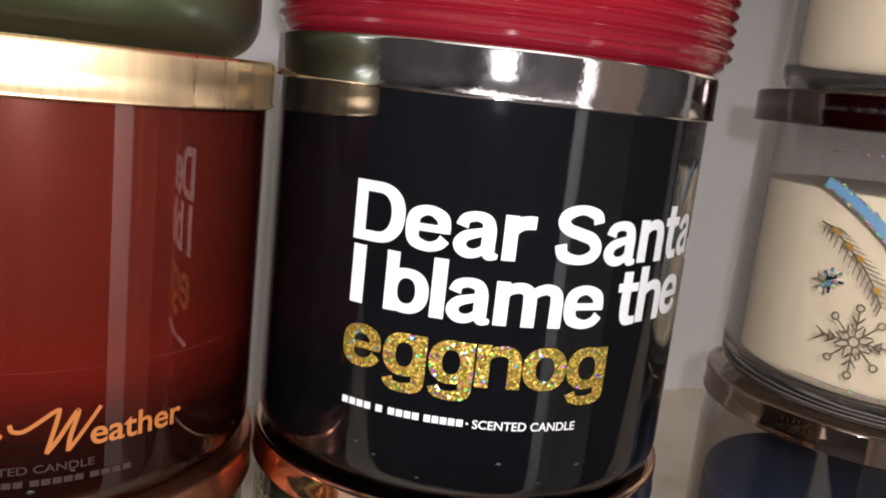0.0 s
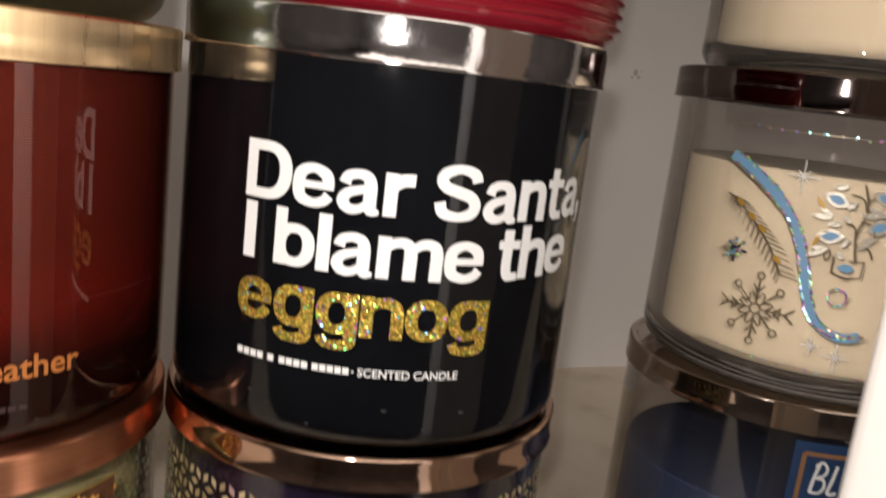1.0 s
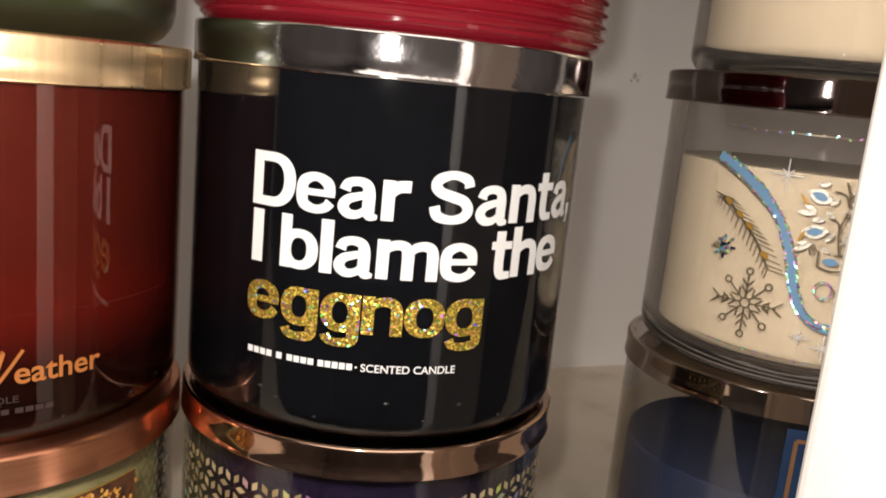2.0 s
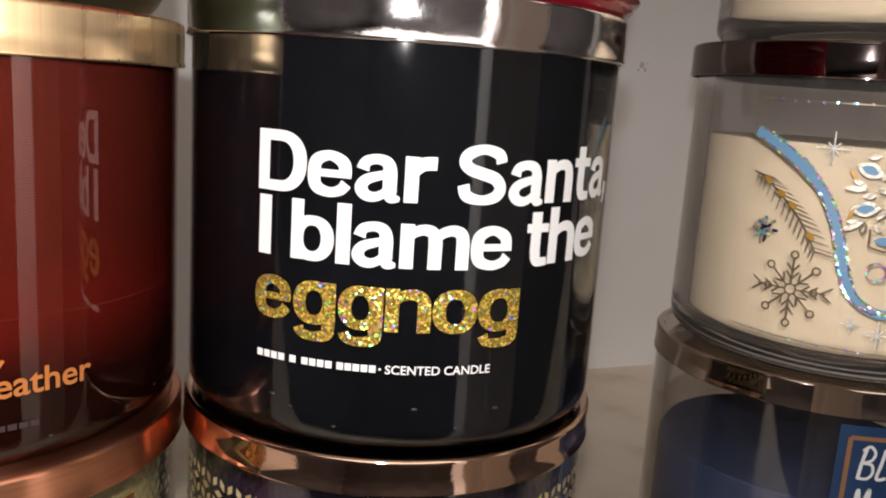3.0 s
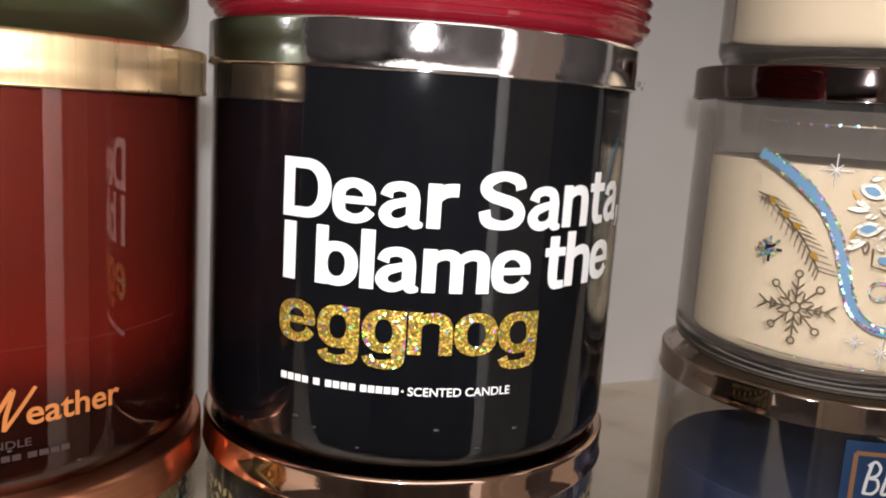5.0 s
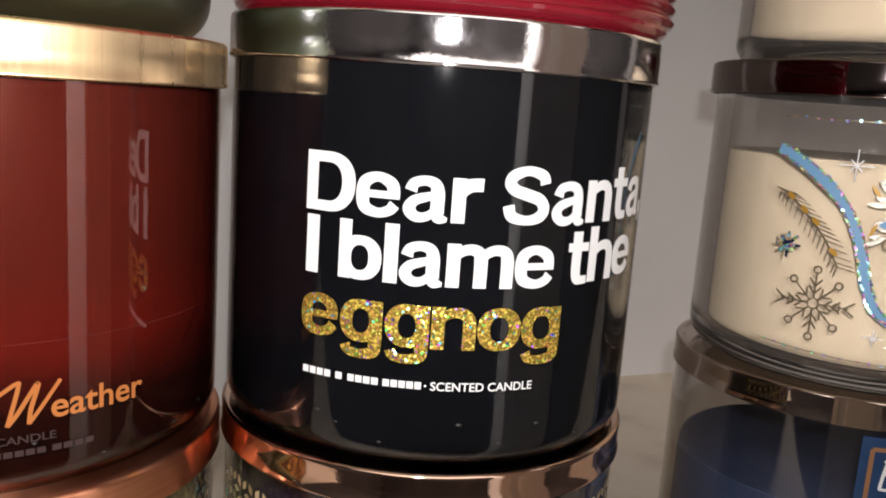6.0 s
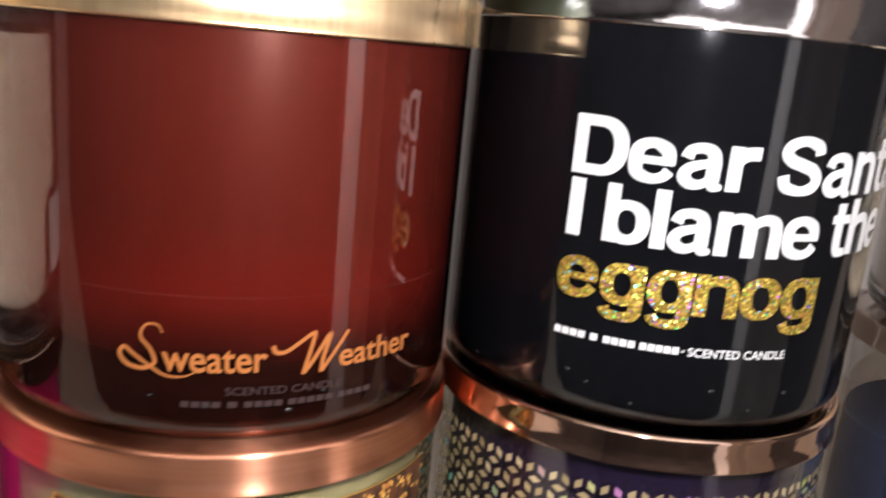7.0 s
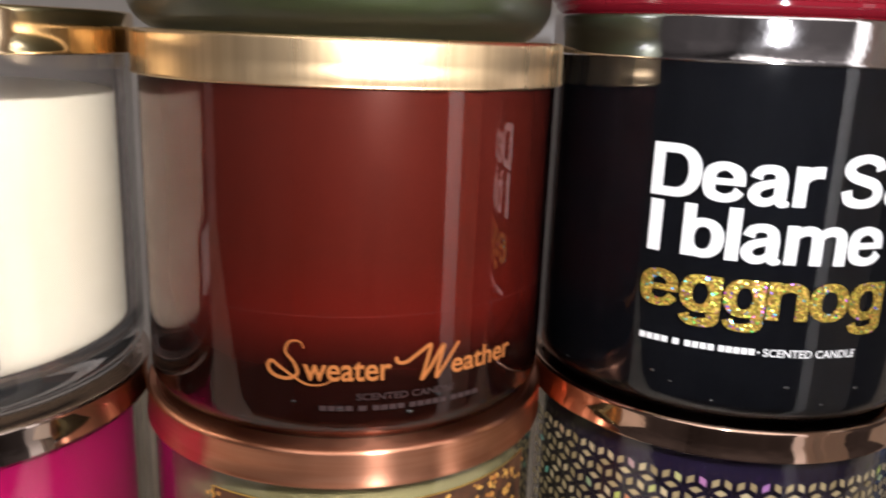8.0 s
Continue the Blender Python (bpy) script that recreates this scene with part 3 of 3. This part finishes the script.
def wp(pts):
    return [(a + 0.8, z - wz) for a, z in pts]


ribbon = [(-79, 15.92), (-72, 15.62), (-62.6, 15.05), (-55.6, 14.4), (-51.4, 13.7), (-48.8, 13.0), (-46.6, 12.3), (-43.4, 11.7), (-38, 11.35), (-33, 11.28), (-29, 11.4)]
ribbon_part = part("ribbon_print", wrap(stroke(bmesh.new(), wp(ribbon), 0.27, WR, taper=False), WR), SKY_INK, winter, "light blue printed ribbon")
for side in (-1, 1):
    edge = [(a + side * 1.45, z + side * (0.1 if a < -57 else 0.02)) for a, z in ribbon]
    part("ribbon_edge", wrap(dots(stroke(bmesh.new(), wp(edge), 0.04, WR), wp(edge), 0.085, 0.055, WR, 3 + side), WR, 0.014), HOLO, ribbon_part, "holographic glitter outline")
bm = bmesh.new()
pine = [(-78.2, 14.78), (-73.6, 14.60), (-66.4, 14.05), (-60.4, 13.45), (-55.8, 12.75)]
line = smooth_line(wp(pine), 8)
stroke(bm, wp(pine), 0.05, WR)
for i, (a, z) in enumerate(line[4::2]):
    l = 0.24 + 0.14 * math.sin(i / 14 * math.pi)
    stroke(bm, [(a, z), (a - 0.8, z - l * 1.15)], 0.030, WR, False)
    stroke(bm, [(a, z), (a + 5.6, z - 0.35 * l)], 0.030, WR, False)
sprig = part("pine_sprig_print", wrap(bm, WR), BRONZE_INK, winter, "bronze line print of a pine sprig")
bm = bmesh.new()
for a, z in ((-73.6, 14.62), (-68.8, 14.28), (-64.8, 13.98), (-58.4, 13.2)):
    blob(bm, a + 1.6, z - 0.04 - wz, 0.15, 0.075, WR, 8, -0.7)
part("gold_flecks", wrap(bm, WR, 0.016), FLECK_INK, sprig, "gold flecks")


def star(name, a, z, size, width, mat, arms=8, long=1.25, label=""):
    bm = bmesh.new()
    k = math.pi * WR / 180
    for i in range(arms):
        t = 2 * math.pi * i / arms + math.pi / 2
        s = size * (long if i % 2 == 0 else 0.75)
        stroke(bm, [(a, z - wz), (a + s * math.cos(t) / k, z - wz + s * math.sin(t))], width, WR, False)
    return part(name, wrap(bm, WR, 0.013), mat, winter, label)


star_part = star("star_print", -71.0, 13.17, 0.34, 0.075, STAR_INK, 8, 1.1, "dark blue star")
bm = bmesh.new()
rnd = random.Random(12)
for i in range(16):
    t, d = 2 * math.pi * (i % 8) / 8 + math.pi / 2, 0.06 + 0.3 * rnd.random()
    blob(bm, -71.0 + d * math.cos(t) / (math.pi * WR / 180), 13.17 - wz + d * math.sin(t), 0.085, 0.06, WR, 7, t)
part("star_sparkle", wrap(bm, WR, 0.02), HOLO, star_part, "holographic green and blue flecks")
for a, z, s in ((-53.9, 15.6, 0.30), (-41.8, 10.9, 0.17), (-33.9, 10.68, 0.27), (-26, 15.9, 0.2)):
    star("sparkle_print", a, z, s, 0.03, WHITE_INK, 8, 1.5, "small white sparkle")
bm = bmesh.new()
k = math.pi * WR / 180
for i in range(8):
    t = math.pi / 2 + 2 * math.pi * i / 8
    lng = 0.98 if i in (0, 4) else (0.86 if i % 2 else 1.05)
    c, s = math.cos(t), math.sin(t)

    def at(d, off=0.0):
        return (-60.4 + (d * c - off * s) / k, 11.61 - wz + d * s + off * c)

    stroke(bm, [at(0.16), at(lng - 0.12)], 0.043, WR, False)
    for d in ((0.30, 0.52) if i % 2 == 0 else (0.28,)):
        stroke(bm, [at(d), at(d + 0.2, 0.17)], 0.045, WR, False)
        stroke(bm, [at(d), at(d + 0.2, -0.17)], 0.045, WR, False)
    if i in (2, 6):
        ring(bm, *at(0.62), 0.09, 0.043, WR)
        stroke(bm, [at(0.8), at(1.08, 0.2)], 0.045, WR, False)
        stroke(bm, [at(0.8), at(1.08, -0.2)], 0.045, WR, False)
    else:
        ring(bm, *at(lng), 0.10, 0.043, WR)
ring(bm, -60.4, 11.61 - wz, 0.15, 0.043, WR)
part("snowflake_print", wrap(bm, WR), BRONZE_INK, winter, "bronze line print of a snowflake")
# ornament tree
def leaf(bm, a, z, length, width, turn):
    """A pointed printed leaf."""
    k, n, vs = math.pi * WR / 180, 8, []
    for side in (1, -1):
        for i in range(n):
            t = i / n if side == 1 else 1 - i / n
            x, y = (t - 0.5) * length, side * width / 2 * math.sin(math.pi * t) ** 0.8
            vs.append(bm.verts.new((a + 0.8 + (x * math.cos(turn) - y * math.sin(turn)) / k, z - wz + x * math.sin(turn) + y * math.cos(turn), 0)))
    bm.faces.new(vs)


bm = bmesh.new()
stroke(bm, wp([(-35.2, 13.5), (-36.5, 14.2), (-34.6, 14.9), (-36.8, 15.6)]), 0.05, WR)
for a, z, b, y in ((-36.4, 14.1, -40.2, 14.5), (-35.8, 14.6, -31.0, 14.2), (-35.0, 14.9, -40.0, 15.3), (-35.8, 13.9, -30.5, 13.6), (-35.4, 15.1, -30.5, 15.5)):
    stroke(bm, wp([(a, z), ((a + b) / 2 + 1, (z + y) / 2 + 0.12), (b, y)]), 0.045, WR)
stroke(bm, wp([(-41.4, 13.55), (-41.2, 13.08), (-36.8, 12.98), (-32.6, 13.05), (-32.4, 13.5), (-36.8, 13.46)]), 0.055, WR, False)
stroke(bm, wp([(-44.6, 13.62), (-43.6, 13.40), (-42.6, 13.58), (-43.4, 13.72), (-44.0, 13.58)]), 0.045, WR)
part("branch_print", wrap(bm, WR), BRONZE_INK, winter, "bronze line print of branches in a pot")
part("foil_ring", wrap(ring(bmesh.new(), -37.2, 12.4 - wz, 0.25, 0.06, WR), WR, 0.016), HOLO, winter, "holographic ring")
fruits = ((-43.9, 15.11, -0.35), (-43.6, 14.08, 0.15), (-30.2, 14.5, 0.4), (-30.0, 15.3, -0.3))
bm = bmesh.new()
for a, z, t in fruits:
    leaf(bm, a, z, 0.74, 0.40, t)
    leaf(bm, a - 3.2, z - 0.52, 0.56, 0.15, t + 0.35)
    leaf(bm, a - 2.2, z - 0.37, 0.44, 0.14, t - 0.1)
    leaf(bm, a + 4.6, z - 0.12, 0.34, 0.15, 0.9)
    leaf(bm, a + 0.6, z + 0.36, 0.36, 0.16, 0.2)
    leaf(bm, a + 4.0, z - 0.50, 0.30, 0.13, -0.6)
foil_part = part("foil_print", wrap(bm, WR, 0.014), SILVER_FOIL, winter, "silver foil leaves and fruit")
bm = bmesh.new()
for a, z, t in fruits + ((-37.4, 13.26, 0.0),):
    leaf(bm, a, z, 0.46, 0.23, t)
part("ornament_print", wrap(bm, WR, 0.02), SKY_INK, foil_part, "light blue fruit spots")
bm = bmesh.new()
for a, z, t in ((-48.1, 14.95, -0.9), (-47.4, 13.9, 1.2)):
    leaf(bm, a, z, 0.42, 0.10, t)
part("gold_slash", wrap(bm, WR, 0.018), FLECK_INK, foil_part, "gold slashes")
for z0, z1, z2, seed in ((16.82, 16.80, 16.80, 8), (10.28, 10.19, 10.12, 9)):
    run = wp([(-79, z0), (-58, z1), (-22, z2)])
    foil_line = part("foil_line", wrap(stroke(bmesh.new(), run, 0.028, WR), WR), BRONZE_INK, winter, "fine dark printed line")
    part("foil_dots", wrap(dots(bmesh.new(), run, 0.30, 0.062, WR, seed), WR, 0.018), HOLO, foil_line, "holographic dots")

# navy jar under the winter jar
V = (15.24, 0.93)
night = candle("candle", V, 0, "clear glass jar candle with navy wax and handwritten blue label", 5.0, GREY, UMBER, (8.22, 9.08), 5.10, "polished dark bronze lid", NAVY, 5.45, "wax", "navy blue wax filling")
blue_label = part("label", wrap(slice_up(patch(bmesh.new(), -35.4, 29, 1.5, 8.02)), 5.0), LABEL_BLUE, night, "dark blue paper label")
bm = stroke(bmesh.new(), [(-31.8, 2.08), (-31.8, 7.66)], 0.13, 5.0, False)
stroke(bm, [(-31.8 + 56 * i / 16, 7.66) for i in range(17)], 0.13, 5.0, False)
part("label_border", wrap(bm, 5.0, 0.018), TAN_INK, blue_label, "tan printed border")
bm = stroke(bmesh.new(), [(-27.9, 6.46), (-27.3, 6.93), (-26.3, 7.40)], 0.10, 5.0)
stroke(bm, [(-27.5, 7.30), (-25.3, 7.44), (-23.5, 7.26), (-24.3, 7.04), (-26.5, 6.94), (-24.1, 6.90), (-23.5, 6.66), (-25.1, 6.48), (-28.1, 6.48)], 0.085, 5.0)
stroke(bm, [(-20.3, 7.38), (-21.1, 6.93), (-21.9, 6.50), (-18.9, 6.52)], 0.10, 5.0)
part("lettering", wrap(bm, 5.0, 0.02), PALE_INK, blue_label, "pale handwritten capitals")
bm = stroke(bmesh.new(), [(-28.3, 5.23), (-27.7, 5.68), (-26.9, 6.13), (-25.7, 5.63), (-23.5, 6.16), (-23.3, 5.68), (-23.5, 5.23)], 0.09, 5.0)
part("lettering", wrap(bm, 5.0, 0.02), PALE_INK, blue_label, "pale handwritten capital")

# cream jar on the winter jar
candle("candle", (15.58, 0.37), 18.42, "clear glass jar candle filled with cream wax", R, SMOKE, GUN, (26.6, 27.5), 5.15, "polished dark gunmetal lid", CREAM, 7.0, "wax", "cream wax filling", corner=0.6, foot=0.4, turn_r=0.5)

# purple patterned jar under the black one
pattern = candle("candle", (0.0, 0.0), 0, "dark purple jar candle with gold diamond pattern and rose lid", R, CLEAR, ROSE, (8.4, 9.19), 5.05, "mirror-polished rose gold lid", PURPLE, None, "wax", "dark purple coated filling", turn=0)
bm = bmesh.new()
k = math.pi * R / 180
side = 0.325
for row in range(17):
    for col in range(-14, 15):
        cx = (col + 0.5 * (row % 2)) * side * math.sqrt(3)
        cz = 7.66 - row * side * 1.5
        for q in range(3):
            t0, t1 = radians(-90 - 120 * q - 60), radians(-90 - 120 * q + 60)
            u, w = Vector((math.cos(t0), math.sin(t0))) * side, Vector((math.cos(t1), math.sin(t1))) * side
            mid = Vector((cx, cz)) + (u + w) / 2
            vs = [bm.verts.new(((mid + (x * u + y * w) * 0.275).x / k, (mid + (x * u + y * w) * 0.275).y, 0)) for x, y in ((-1, -1), (1, -1), (1, 1), (-1, 1))]
            bm.faces.new(vs)
part("diamond_pattern", wrap(bm, R), GOLD_FLAT, pattern, "gold foil diamonds", smooth=False)

# jar with an autumn picture under the brown one
autumn = candle("candle", (-10.12, 1.07), 0, "sage paper-wrapped jar candle with an autumn picture", R, CLEAR, COPPER, (8.2, 9.07), 5.08, "brushed copper lid", SAGE, None, "wrapper", "sage green printed paper wrapper")
picture = part("picture", wrap(slice_up(patch(bmesh.new(), -44, 52, 1.5, 7.75)), R), DUSK, autumn, "dark autumn street picture")
rnd = random.Random(5)
bm = bmesh.new()
for i in range(9):
    a = -41 + i * 10.2 + rnd.uniform(-1, 1)
    patch(bm, a, a + rnd.uniform(4.5, 7.5), 4.6, 6.6 + rnd.uniform(-0.5, 0.4))
houses = part("house_print", wrap(bm, R, 0.014), BLUSH_INK, picture, "brick red house fronts")
bm = bmesh.new()
for i in range(30):
    a, z = rnd.uniform(-40, 48), rnd.uniform(4.9, 6.2)
    patch(bm, a, a + 1.3, z, z + 0.26)
part("lit_windows", wrap(bm, R, 0.016), FLECK_INK, houses, "small ochre windows")
bm = bmesh.new()
crowns = []
for i in range(11):
    a, z = -41 + i * 8.8 + rnd.uniform(-1.5, 1.5), rnd.uniform(6.9, 7.3)
    stroke(bm, [(a, 5.0), (a + 0.4, 6.0), (a + rnd.uniform(-1.5, 1.5), z)], 0.09, R)
    for j in range(5):
        b, y = a + rnd.uniform(-4.2, 4.2), rnd.uniform(6.5, 7.55)
        stroke(bm, [(a + 0.3, rnd.uniform(5.9, 6.6)), ((a + b) / 2, (y + 6.4) / 2), (b, y)], 0.035, R)
        crowns.append((b, y))
part("tree_print", wrap(bm, R, 0.018), BARK_INK, picture, "dark bare branches")
bm = bmesh.new()
for b, y in crowns:
    for j in range(5):
        blob(bm, b + rnd.gauss(0, 1.1), min(y + rnd.gauss(0, 0.14), 7.62), rnd.uniform(0.035, 0.085), rnd.uniform(0.03, 0.065), R, 6, rnd.uniform(0, 3))
part("foliage_print", wrap(bm, R, 0.020), LEAF_INK, picture, "orange and gold leaves")
bm = stroke(bmesh.new(), [(-44, 1.5), (-44, 7.75)], 0.05, R, False)
stroke(bm, [(-44 + 96 * i / 32, 7.75) for i in range(33)], 0.03, R, False)
part("picture_border", wrap(bm, R, 0.022), GOLD_INK, picture, "thin gold border")

# white jar and magenta jar at the end of the row
L = (-20.27, 2.1)
white = candle("candle", L, 9.25, "clear glass jar candle with white wax and polished gold lid", 4.92, SMOKE, GOLDLID, (16.86, 17.8), 5.03, "polished gold lid", IVORY, 15.98 - 9.25, "wax", "white wax filling", foot=0.62, turn_r=0.7)
white_label = part("label", wrap(slice_up(patch(bmesh.new(), -40, 31.5, 1.3, 3.4)), 4.92), NIGHT, white, "dark printed label")
part("label_inset", wrap(slice_up(patch(bmesh.new(), -40, 30.0, 1.5, 3.2)), 4.92, 0.018), PAPER, white_label, "white label field")
candle("candle", L, 0, "magenta jar candle with a polished dark bronze lid", 4.92, CLEAR, BRONZE, (8.45, 9.24), 5.03, "polished dark bronze lid", PINK, None, "wax", "magenta filling")

# green jar on the brown one
candle("candle", (-10.35, 0.9), 17.40, "olive green glass jar candle with a rounded foot", 4.9, OLIVE, BRASS, (26.0, 26.9), 5.05, "brushed gold metal lid", GREEN, None, "wax", "olive green filling", corner=0.9, foot=0.35, wall=0.16, turn_r=0.8)

# ribbed red jar on the black one
red = tagged(new("candle"), "ruby red ribbed glass jar candle", "candle", "stacked jar candles")
red.matrix_world = pose(0.1 * CM, 0.05 * CM, 18.13 * CM)
prof = [(0, 0.1), (4.2, 0.1), (4.4, 0.0), (4.75, 0.05), (4.96, 0.14), (5.06, 0.26)]
for i in range(25):
    z = 0.34 + i * 0.29
    prof += [(5.06, z), (5.15, z + 0.055), (5.20, z + 0.135), (5.15, z + 0.215), (5.06, z + 0.27)]
prof += [(4.98, 7.7), (4.92, 7.7), (4.92, 0.9), (4.5, 0.45), (0, 0.45)]
g = part("glass_jar", lathe(prof), RUBY, red)
g.visible_shadow = False
part("wax", lathe([(0, 0.5), (4.47, 0.5), (4.86, 0.94), (4.86, 6.4), (0, 6.4)]), RED, red, "red wax filling")
part("lid", jar_lid(5.05, 7.5, 8.5), CHROME, red, "polished chrome lid")

# scuff on the back panel
bm = bmesh.new()
for x, z, s in ((22.5, 18.65, 0.16), (22.75, 18.4, 0.10), (22.3, 18.35, 0.07), (22.9, 18.75, 0.05)):
    m = Matrix.Translation((x * CM, 22.94 * CM, z * CM)) @ Matrix.Diagonal((s * CM, 0.03 * CM, s * CM * 1.2, 1))
    bmesh.ops.create_icosphere(bm, subdivisions=2, radius=1, matrix=m)
structure("wall_scuff", bm, DUST, "small grey scuff on the painted back panel", "scuff")
